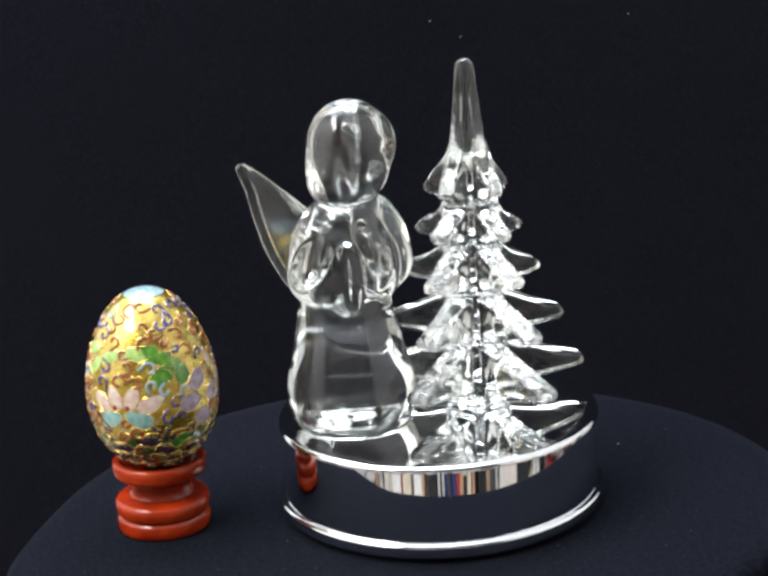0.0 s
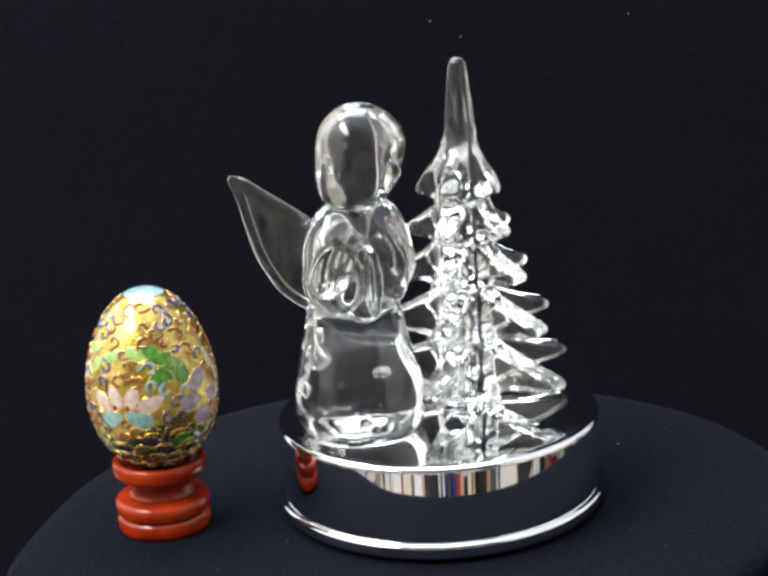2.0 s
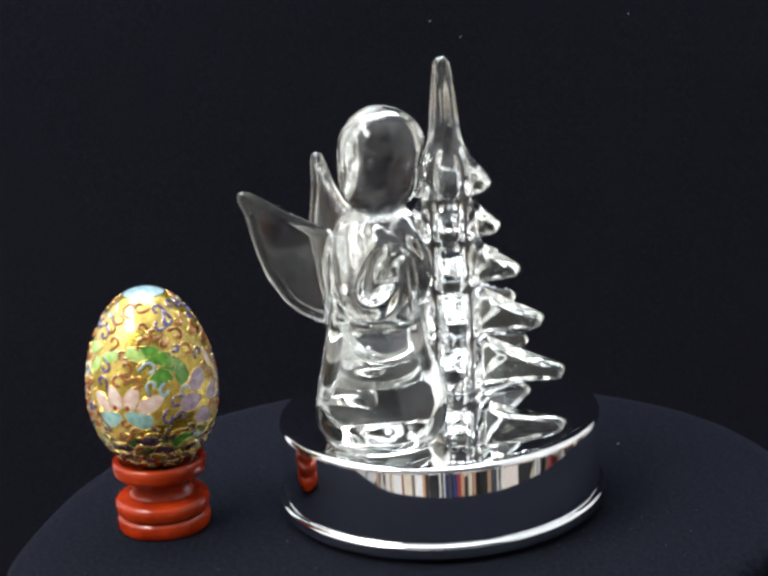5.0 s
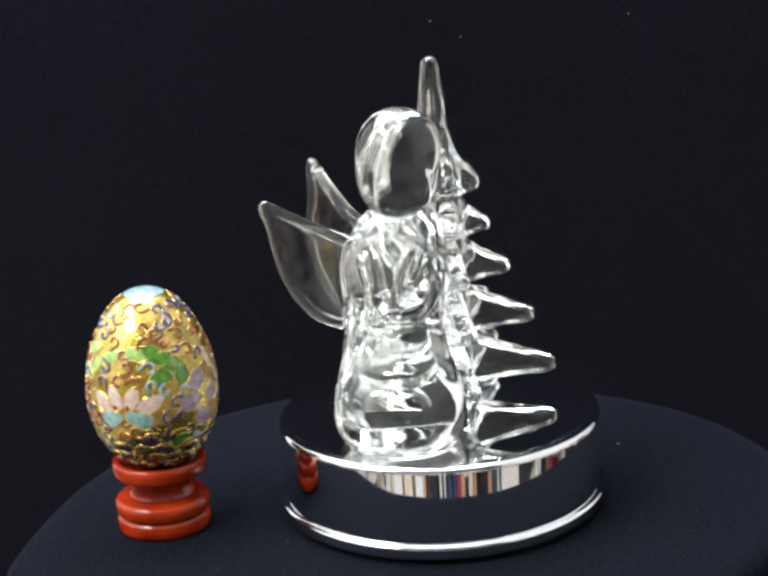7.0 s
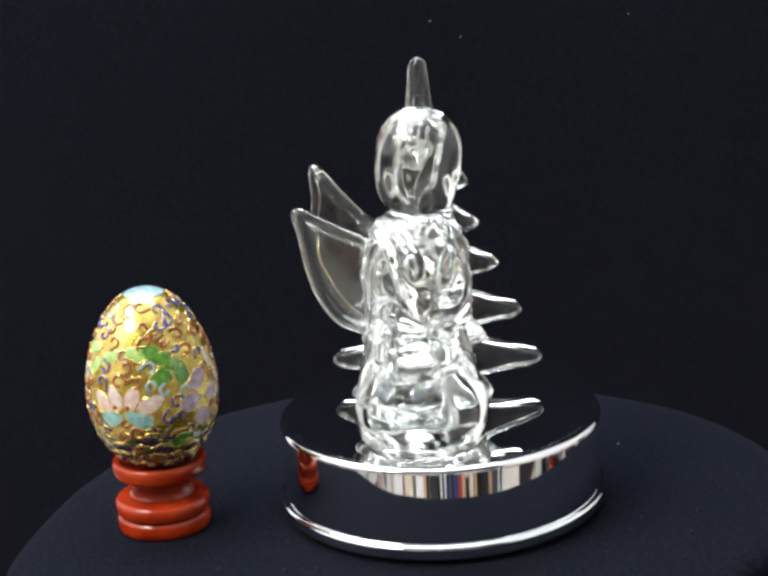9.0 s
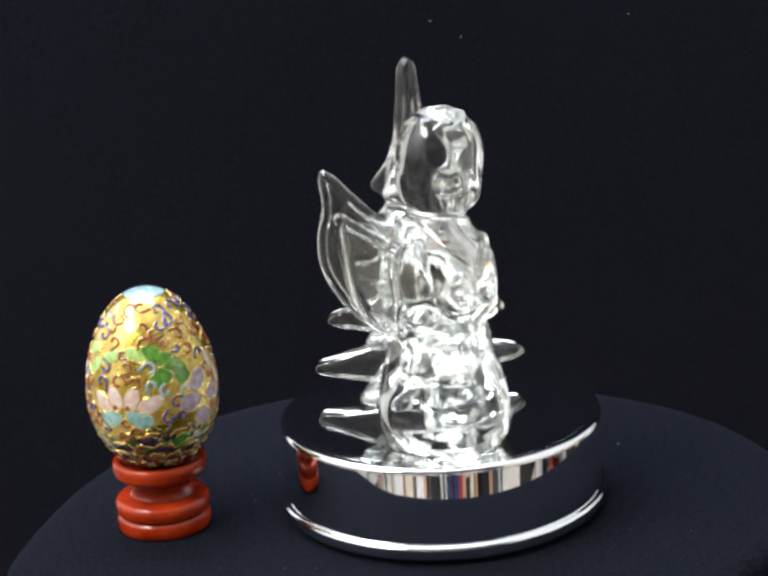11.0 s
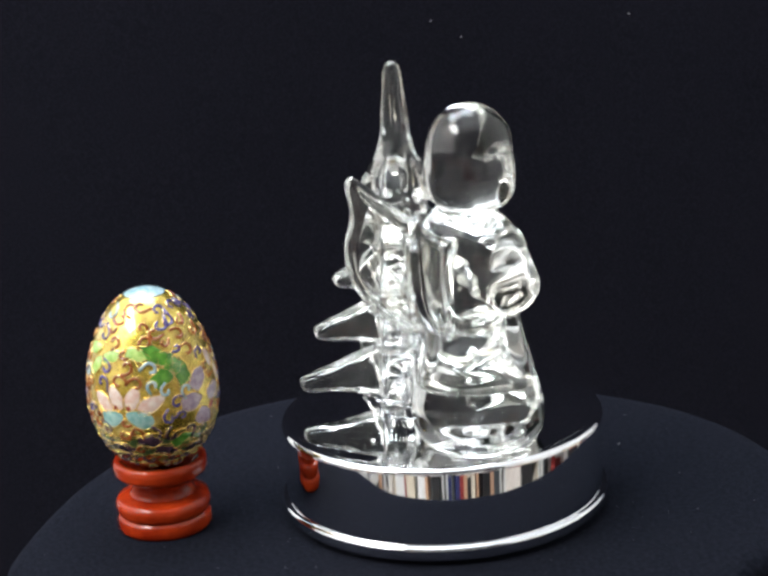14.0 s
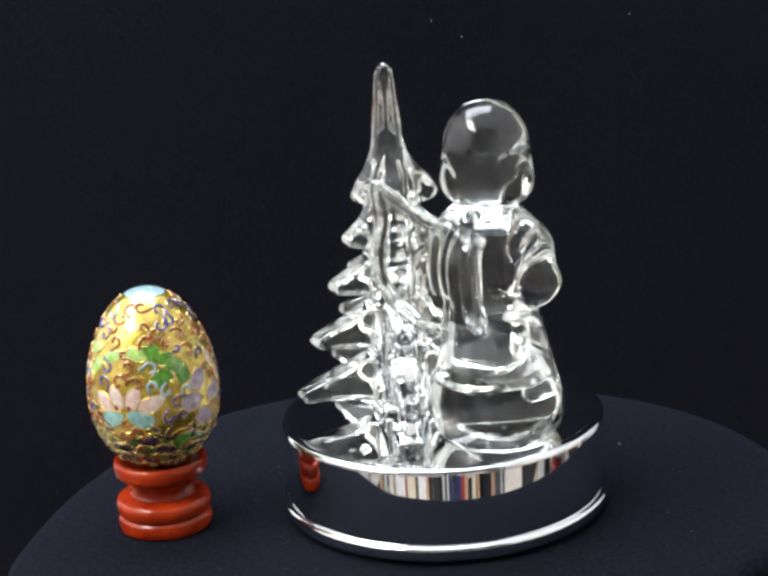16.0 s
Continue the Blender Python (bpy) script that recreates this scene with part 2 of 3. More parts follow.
EDGE_R = [0.119, 0.1162, 0.115, 0.1108, 0.1150, 0.1191, 0.1218, 0.1250, 0.1285, 0.1328, 0.1390, 0.1460, 0.138, 0.112, 0.108, 0.108, 0.112, 0.119]


def table_edge(a):
    """How far the cloth's top reaches in the direction a."""
    a = math.degrees(a) % 360
    return sum(float(np.interp((a + k) % 360, EDGE_AT, EDGE_R)) for k in (-6, -3, 0, 3, 6)) / 5


def draped_table():
    root = tagged(new("draped_table"), "small round table under a black cloth", "table")
    root.location = (TABLE_C.x, TABLE_C.y, 0)
    bm = lathe(rounded([(0.0, TOP - 0.024), (TABLE_R - 0.004, TOP - 0.024), (TABLE_R - 0.004, TOP - 0.004), (0.0, TOP - 0.004)], 0.004), 72)
    part("tabletop", bm, WHITE_WOOD, root, "round wooden top under the cloth")
    bm = lathe(rounded([(0.0, 0.0), (0.09, 0.0), (0.09, 0.02), (0.025, 0.035), (0.022, TOP - 0.024), (0.0, TOP - 0.024)], 0.008), 40)
    part("pedestal", bm, WHITE_WOOD, root, "turned pedestal hidden by the cloth")
    bm = bmesh.new()
    steps, rings = 160, []
    ease = [(k, 0.0, TOP) for k in (0.2, 0.4, 0.6, 0.8, 0.93)]
    ease += [(1.0, 0.006 * math.sin(a) - 0.006, TOP - 0.006 + 0.006 * math.cos(a)) for a in (0.3, 0.7, 1.1, 1.5)]
    drop = [0.03, 0.07, 0.12, 0.2, 0.3, 0.42, 0.55]
    for k, inset, z in ease:
        ring = []
        for i in range(steps):
            a = 2 * math.pi * i / steps
            r = k * table_edge(a) + inset
            ring.append(bm.verts.new((r * math.cos(a), r * math.sin(a), z)))
        rings.append(ring)
    for d in drop:
        ring = []
        for i in range(steps):
            a = 2 * math.pi * i / steps
            swell = min(1, d / 0.25)
            r = table_edge(a) - 0.001 - 0.016 * swell * (0.4 + math.sin(9 * a + 0.8 * math.sin(2 * a)) ** 2)
            ring.append(bm.verts.new((r * math.cos(a), r * math.sin(a), TOP - 0.006 - d)))
        rings.append(ring)
    centre = bm.verts.new((0, 0, TOP))
    for i in range(steps):
        bm.faces.new((centre, rings[0][i], rings[0][(i + 1) % steps]))
    for a, b in zip(rings, rings[1:]):
        for i in range(steps):
            bm.faces.new((a[i], b[i], b[(i + 1) % steps], a[(i + 1) % steps]))
    ob = part("table_cloth", bm, TABLE_CLOTH)
    ob.location = (TABLE_C.x, TABLE_C.y, 0)
    tagged(ob, "matte black cloth draped over a small round table", "tablecloth")


draped_table()

# ---- turning music box ----
MM = 0.001
BASE_H = 0.0310
ANGEL = (-0.0222, -0.0098)
FACING = -60.0


WING_A = [(-0.1, 37.0), (0.1, 36.6), (0.34, 38.4), (0.58, 42.6), (0.79, 53.0), (0.89, 64.0), (0.94, 73.0), (1.01, 78.6), (0.99, 80.6), (0.90, 79.4), (0.65, 74.0), (0.22, 66.0), (-0.1, 62.0)]
WING_B = [(-0.1, 34.0), (0.1, 33.0), (0.52, 36.0), (0.84, 44.0), (1.06, 54.0), (1.08, 64.0), (0.97, 73.0), (1.03, 82.0), (0.99, 84.6), (0.88, 83.0), (0.39, 71.4), (0.1, 66.5), (-0.1, 64.0)]


def eased(pts):
    """The outline with its corners cut twice."""
    for _ in range(2):
        pts = [q for a, b in zip(pts, pts[1:] + pts[:1]) for q in ((a[0] * 0.78 + b[0] * 0.22, a[1] * 0.78 + b[1] * 0.22), (a[0] * 0.22 + b[0] * 0.78, a[1] * 0.22 + b[1] * 0.78))]
    return pts


def turned(p, az, c):
    """The coordinates seen from c by one who faces az."""
    ca, sa = math.cos(radians(az)), math.sin(radians(az))
    x, y = p[0] - c[0], p[1] - c[1]
    return [x * ca + y * sa, y * ca - x * sa, p[2]]


def angel_field(p):
    f, l, z = p
    # skirt: flared bell with faint folds
    sf, sl = f + 4.0 + 1.0 * np.clip(z / 36, 0, 1), l + 2.9
    a = np.arctan2(sl, sf)
    r = profile_at(z, [-4, 0, 2, 4, 8, 12, 18, 24, 30, 36, 42, 52, 58], [13.6, 17.0, 18.9, 20.0, 20.9, 20.5, 19.3, 17.9, 16.4, 15.2, 14.2, 13, 12], 2.6)
    d = (np.hypot(sf, sl) - r - 0.22 * np.cos(6 * a + 0.6)) * 0.95
    d = np.maximum(d, np.maximum(-z, z - 54))
    # bodice, full sleeves and folded arms
    body = ellipsoid(p, (-7.5, -2.0, 54), (12.0, 13.5, 17.0))
    body = blend(body, ellipsoid(p, (-2.6, -1.0, 61.5), (10.2, 14.6, 14.0)), 4)
    body = blend(body, ellipsoid(p, (-4.6, -1.2, 65.4), (10.6, 15.4, 9.4)), 3)
    body = blend(body, ellipsoid(p, (-2.0, -12.8, 60.6), (9.0, 8.6, 8.8)), 3)
    body = blend(body, ellipsoid(p, (-4.0, 10.6, 60.4), (8.0, 7.2, 8.0)), 3)
    arms = 99.0 + 0 * z
    for cf, cl, ff, fl, mid, tall in ((-4.0, 10.6, 2.0, 4.6, 53.4, 12.0), (0.0, -14.6, 3.0, -9.0, 54.0, 11.6)):
        arm = limb(p, (-2.2, cl * 0.78, 66.5), (cf, cl, mid - 2.6), 5.0, 9.0)
        arm = blend(arm, ellipsoid(p, (cf, cl, mid), (9.2, 8.8, tall)), 3.0)
        arm = blend(arm, ellipsoid(p, (ff, fl, 52.0), (8.6, 7.2, 13.0)), 3.0)
        arms = blend(arms, arm, 0.8)
    body = blend(body, arms, 2.6)
    # an oval hollow inside the bend of either arm, with a swelling in its middle
    q = turned(p, -25, (-4.0, -2.9))
    rho, ang = np.hypot(q[0], q[1]), np.degrees(np.arctan2(q[1], q[0]))
    for side in (-1, 1):
        across = np.radians(ang - side * 42.0) * 16.0
        body = blend(body, ellipsoid([rho + 0.22 * (z - 56.0), across, z], (9.0, 0, 57.5), (8.0, 10.5, 13.0)), 2.5)
    for side in (-1, 1):
        along = np.radians(ang - side * 29.0) * 16.0 - side * 0.34 * (60.0 - z)
        body = carve(body, ellipsoid([rho, along, z], (21.6, 0, 60.0), (6.6, 5.4, 10.8)), 1.2)
        body = blend(body, ellipsoid([rho, along, z], (13.6, 0, 59.6), (3.2, 1.9, 5.8)), 1.2)
    # folded hands
    body = blend(body, limb(q, (14.0, 0.0, 43.0), (14.8, 0.0, 60.0), 3.4, 1.7), 3.0)
    body = carve(body, limb(q, (18.2, 0.0, 44.0), (17.2, 0.0, 61.0), 0.8, 0.6), 1.0)
    body = np.maximum(body, 38.6 + 3.2 * (1 - np.cos(np.radians(ang))) - z)
    d = blend(d, body, 1.0)
    # head: bobbed hair round a set-back face
    head = ellipsoid(p, (-1.2, -0.3, 90.9), (12.9, 12.8, 13.4))
    h = turned(p, 22, (-0.8, -0.3))
    head = blend(head, ellipsoid(h, (-2.0, 0, 79.6), (10.0, 14.4, 9.0)), 8)
    head = blend(head, ellipsoid(p, (1.4, 4.0, 90.6), (9.2, 9.2, 10.0)), 3)
    head = carve(head, ellipsoid(h, (14.6, 0, 85.0), (4.6, 7.8, 8.6)), 1.6)
    head = blend(head, ellipsoid(h, (3.4, 0, 83.6), (8.4, 7.8, 9.4)), 1.0)
    head = blend(head, ellipsoid(h, (11.7, 0, 83.6), (1.7, 1.4, 2.2)), 1.1)
    for side in (-1, 1):
        head = carve(head, ellipsoid(h, (11.6, side * 3.7, 86.8), (1.5, 1.5, 1.1)), 0.6)
    head = carve(head, ellipsoid(h, (12.2, 0, 79.2), (1.4, 2.4, 0.7)), 0.6)
    # hair parted in shallow locks behind
    az = np.arctan2(l + 0.3, f + 0.8)
    head = head - 0.12 * np.cos(11 * az + 0.12 * z) * np.clip((96 - z) / 12, 0, 1)
    head = carve(head, z - 72.2, 3.0)
    d = blend(d, head, 0.9)
    # wings: leaf-shaped plates swept up and back, with thick rims
    for side, tip_f, tip_l, tip_z in ((-1, -39.7, -19.6, 79.3), (1, -33.8, 16.8, 83.6)):
        rf, rl = -11.0, side * 5.0
        reach = math.hypot(tip_f - rf, tip_l - rl)
        ux, uy = (tip_f - rf) / reach, (tip_l - rl) / reach
        u = (f - rf) * ux + (l - rl) * uy
        w = -(f - rf) * uy + (l - rl) * ux
        w = w - side * 0.008 * u * (reach - u) + side * 0.0022 * (z - 58) ** 2 * np.clip(u / 12, 0, 1)
        outline = WING_A if side < 0 else WING_B
        near = (u > -8) & (u < reach + 8) & (np.abs(w) < 8) & (z > 27) & (z < 92)
        whole, (u, w, zz) = d, (u[near], w[near], z[near])
        edge = polygon(u, zz, eased([(q * reach, h) for q, h in outline]))
        half = 0.55 + 0.9 * np.exp(-((edge + 1.0) / 1.1) ** 2) + 1.1 * np.clip(1 - u / 10, 0, 1)
        q1 = np.abs(w) - half
        plate = np.minimum(np.maximum(edge, q1), 0) + np.hypot(np.maximum(edge, 0), np.maximum(q1, 0)) - 0.6
        whole[near] = blend(whole[near], plate, 1.4)
        d = whole
    return d + 0.035 * lumps(p, 11.0, 4) * np.clip((z - 8) / 40, 0.0, 1)


TREE = (0.0135, 0.0087)
TIERS = [(71.0, 12.3), (57.6, 16.4), (43.2, 22.2), (26.0, 29.2), (9.4, 34.8)]
COLUMNS = [-55.0, 14.0, 95.0, 165.0, 236.0]
# the branches are not pressed alike: how much longer each is, tier by tier
LONGER = [(1.8, 0.7, 0.8, 1.1, 2.0), (0.0, 0.0, 0.0, 0.4, 1.2), (0.8, 0.6, 0.5, 0.8, 0.6), (2.2, 1.6, 0.8, 0.5, 0.3), (2.8, 2.4, 1.6, 1.2, 0.8)]


def tree_field(p):
    x, y, z = p
    rho, az = np.hypot(x, y), np.arctan2(y, x)
    # stem drawn out into a blunt spire
    r = profile_at(z, [-3, 0, 4, 20, 40, 60, 70, 76, 82, 88, 98, 110, 116],
                  [10, 9.6, 8.8, 8.2, 7.4, 6.7, 6.2, 6.0, 5.4, 4.7, 3.7, 2.8, 2.7], 5.0)
    ridge = 0.62 * np.cos(5 * (az - radians(15.0))) * np.clip((113 - z) / 16, 0.0, 1)
    d = (rho - r + ridge) * 0.95
    cap = np.sqrt(rho ** 2 + np.maximum(z - 109.4, 0) ** 2) - 2.7
    d = np.where(z > 109.4, cap, d)
    d = np.maximum(d, -z)
    rnd = random.Random(5)
    for tier, (zt, usual) in enumerate(TIERS):
        for c, more in zip(COLUMNS, LONGER):
            reach = usual + more[tier]
            a = radians(c + rnd.uniform(-2, 2))
            u = x * math.cos(a) + y * math.sin(a)
            w = -x * math.sin(a) + y * math.cos(a)
            zz = z - zt - rnd.uniform(-0.4, 0.4)
            rr = reach - 1.8
            k = rr / 27
            if tier == 0:
                outline = [(-2, -3.0), (5, -2.6), (rr, -1.0), (rr + 0.3, 0.3), (rr - 1.4, 2.9), (rr * 0.62, 6.6), (4.7, 11.8), (2.8, 18.5), (-2, 24)]
            else:
                outline = [(-2, -4.6), (6, -3.6 - k), (rr * 0.6, -1.9), (rr, -0.7), (rr + 0.3, 0.2), (rr - 1.5, 1.1), (rr * 0.6, 3.5 + k), (6.5, 8.3 + k), (4, 11.5), (-2, 13)]
            near = (u > -2) & (u < reach + 5) & (np.abs(w) < 11) & (zz > -10) & (zz < 27)
            u, w, zz = u[near], w[near], zz[near]
            edge = polygon(u, zz, eased(outline))
            half = profile_at(u, [-60, 0, 6, rr, rr + 3, 60], [3.6, 3.6, 3.2, 2.4, 1.9, 1.9], 2.0) * (0.8 + 0.2 * min(1.0, k + 0.2))
            if tier == 0:
                half = 0.82 * half * np.clip((22 - zz) / 18, 0, 1) - 1.8 * np.clip((zz - 6) / 14, 0, 1)
            q1 = np.abs(w) - half
            fin = np.minimum(np.maximum(edge, q1), 0) + np.hypot(np.maximum(edge, 0), np.maximum(q1, 0)) - 1.5
            d[near] = blend(d[near], fin, 2.4)
    return np.maximum(d + (0.17 * lumps(p, 6.5, 7) + 0.05 * lumps(p, 3.4, 9)) * np.clip((104 - z) / 30, 0.25, 1), -z)


def music_box():
    root = tagged(new("music_box"), "chrome music box turning under a clear glass angel and tree", "music box")
    root.location = (0, 0, TOP)
    foot = lathe([(0.0, 0.0), (0.0455, 0.0), (0.0462, 0.0006), (0.0462, 0.0026), (0.0, 0.0026)], 96)
    part("foot", foot, RUBBER, root, "black rubber foot ring")
    rim = lathe(rounded([(0.045, 0.0022), (0.0505, 0.0015), (0.0529, 0.0017), (0.0530, 0.0057), (0.0514, 0.0066), (0.0500, 0.0067)], 0.0014, 7), 160, cap=False)
    part("bottom_rim", rim, CHROME, root, "bright rolled chrome bottom rim")
    wall = lathe(rounded([(0.0500, 0.0060), (0.0515, 0.0064), (0.0517, BASE_H - 0.0002), (0.0476, BASE_H), (0.0472, BASE_H - 0.0001)], 0.0019, 9), 160, cap=False)
    part("base_band", wall, CHROME, root, "polished chrome side band of the base")
    top = lathe([(0.0, BASE_H - 0.0028), (0.0488, BASE_H - 0.0028), (0.0488, BASE_H - 0.00004), (0.0, BASE_H - 0.00004)], 160)
    part("mirror_top", top, MIRROR, root, "round mirror top under the figures", smooth=False)
    me = solid("angel_figurine", angel_field, (-44, -27, -1.5), (20, 25, 110), 0.48, GLASS, 6)
    ob = new("angel_figurine", me)
    ob.parent = root
    ob.matrix_basis = pose(ANGEL[0], ANGEL[1], BASE_H, 0, 0, FACING)
    tagged(ob, "clear glass angel figurine with raised wings and folded arms")
    me = solid("glass_tree", tree_field, (-40, -40, -1.5), (40, 40, 114), 0.54, GLASS, 4)
    ob = new("glass_tree", me)
    ob.parent = root
    ob.location = (TREE[0], TREE[1], BASE_H)
    tagged(ob, "clear glass fir tree with five tiers of drooping branches")
    return root


MUSIC_BOX = music_box()

# ---- egg on its stand ----
EGG = Vector((-0.0898, -0.0119, TOP))
EGG_MID, EGG_LOW, EGG_HIGH, EGG_R = 46.0, 25.5, 33.8, 20.6


def egg_stand():
    root = tagged(new("egg_stand"), "turned egg stand in glossy red lacquered wood", "egg stand")
    root.location = EGG
    foot = [(0.0, 0.0), (0.0147, 0.0), (0.0152, 0.0020), (0.0149, 0.0046), (0.0139, 0.0054), (0.0149, 0.0062), (0.0153, 0.0088), (0.0147, 0.0106), (0.0112, 0.0117), (0.0, 0.0122)]
    part("foot", lathe(rounded(foot, 0.0009, 3), 72), LACQUER, root)
    neck = [(0.0, 0.0116), (0.0108, 0.0116), (0.0101, 0.0126), (0.0098, 0.0148), (0.0106, 0.0164), (0.0128, 0.0176), (0.0, 0.0176)]
    part("neck", lathe(rounded(neck, 0.0008, 3), 72), LACQUER, root)
    cup = [(0.0, 0.0176), (0.0128, 0.0176), (0.0149, 0.0190), (0.0152, 0.0222), (0.0146, 0.0238), (0.0126, 0.0236), (0.0100, 0.0212), (0.0, 0.0198)]
    part("cup", lathe(rounded(cup, 0.0010, 3), 72), LACQUER, root)


def egg_radius(z):
    t = (z - EGG_MID) / (EGG_LOW if z < EGG_MID else EGG_HIGH)
    t = min(1.0, abs(t))
    return EGG_R * math.sqrt(max(0.0, 1 - t ** (2.0 if z < EGG_MID else 1.92)))


def on_egg(az, z, lift):
    """A point above the egg's surface (degrees, millimetres), in metres from the stand's foot."""
    e = 0.05
    r = egg_radius(z)
    slope = (egg_radius(z + e) - egg_radius(z - e)) / (2 * e)
    slope = max(-6.0, min(6.0, slope))
    n = 1 / math.hypot(1, slope)
    rr, zz = r + lift * n, z - lift * slope * n
    a = radians(az)
    return Vector((rr * math.cos(a), rr * math.sin(a), zz)) * MM


def spot(az, z, u, v):
    """The place u mm along and v mm up the shell from (az, z)."""
    r = max(3.0, egg_radius(z))
    e = 0.05
    slope = (egg_radius(z + e) - egg_radius(z - e)) / (2 * e)
    climb = 1 / math.hypot(1, max(-4.0, min(4.0, slope)))
    zz = max(EGG_MID - EGG_LOW + 0.2, min(EGG_MID + EGG_HIGH - 0.2, z + v * climb))
    return az + math.degrees(u / r), zz


def tube(bm, points, radius, sides=5, closed=False):
    rings = []
    n = len(points)
    for i, p in enumerate(points):
        a = points[(i - 1) % n] if closed or i else p
        b = points[(i + 1) % n] if closed or i < n - 1 else p
        d = (b - a).normalized()
        up = Vector((p.x, p.y, 0.001)).normalized()
        s = d.cross(up).normalized()
        t = s.cross(d)
        rings.append([bm.verts.new(p + (s * math.cos(k) + t * math.sin(k)) * radius) for k in (2 * math.pi * j / sides for j in range(sides))])
    for i in range(n if closed else n - 1):
        lo, hi = rings[i], rings[(i + 1) % n]
        for j in range(sides):
            bm.faces.new((lo[j], lo[(j + 1) % sides], hi[(j + 1) % sides], hi[j]))
    if not closed:
        bm.faces.new(list(reversed(rings[0])))
        bm.faces.new(rings[-1])


def scroll(shell, az, z, size, turn, hand, mat):
    """An enamelled spiral with a fine gold wire beside it."""
    path = []
    for i in range(17):
        k = i / 16
        a = turn + hand * k * 4.5
        r = size * (1.0 - 0.70 * k)
        path.append((r * math.cos(a), r * math.sin(a)))
    tail = turn - hand * 0.75
    path.insert(0, (size * 1.45 * math.cos(tail), size * 1.45 * math.sin(tail)))
    bm = bmesh.new()
    tube(bm, [on_egg(*spot(az, z, u, v), -0.10) for u, v in path], 0.58 * MM, 6)
    ob = part("scroll", bm, mat, shell)
    ob["az"], ob["z"], ob["room"] = az, z, size
    bm = bmesh.new()
    wide = [(u * (1 + 0.42 / max(0.5, math.hypot(u, v))), v * (1 + 0.42 / max(0.5, math.hypot(u, v)))) for u, v in path]
    tube(bm, [on_egg(*spot(az, z, u, v), 0.14) for u, v in wide], 0.14 * MM, 4)
    part("wire", bm, WIRE, ob)


def petal(shell, name, az, z, length, width, turn, mat, notch=0.0):
    """A slightly domed enamel cell, edged with gold wire."""
    outline = []
    for i in range(18):
        a = 2 * math.pi * i / 18
        r = 1 + notch * math.cos(5 * a)
        u, v = length * r * math.cos(a), width * r * math.sin(a) * (1 - 0.25 * math.cos(a))
        outline.append((u * math.cos(turn) - v * math.sin(turn), u * math.sin(turn) + v * math.cos(turn)))
    bm = bmesh.new()
    rim = [bm.verts.new(on_egg(*spot(az, z, u, v), 0.10)) for u, v in outline]
    inner = [bm.verts.new(on_egg(*spot(az, z, u * 0.6, v * 0.6), 0.30)) for u, v in outline]
    hub = bm.verts.new(on_egg(az, z, 0.34))
    for i in range(18):
        j = (i + 1) % 18
        bm.faces.new((rim[i], rim[j], inner[j], inner[i]))
        bm.faces.new((inner[i], inner[j], hub))
    ob = part(name, bm, mat, shell)
    ob["az"], ob["z"], ob["room"] = az, z, (length + width) / 2 - 0.4
    bm = bmesh.new()
    tube(bm, [on_egg(*spot(az, z, u, v), 0.18) for u, v in outline], 0.17 * MM, 4, closed=True)
    part("wire", bm, WIRE, ob)


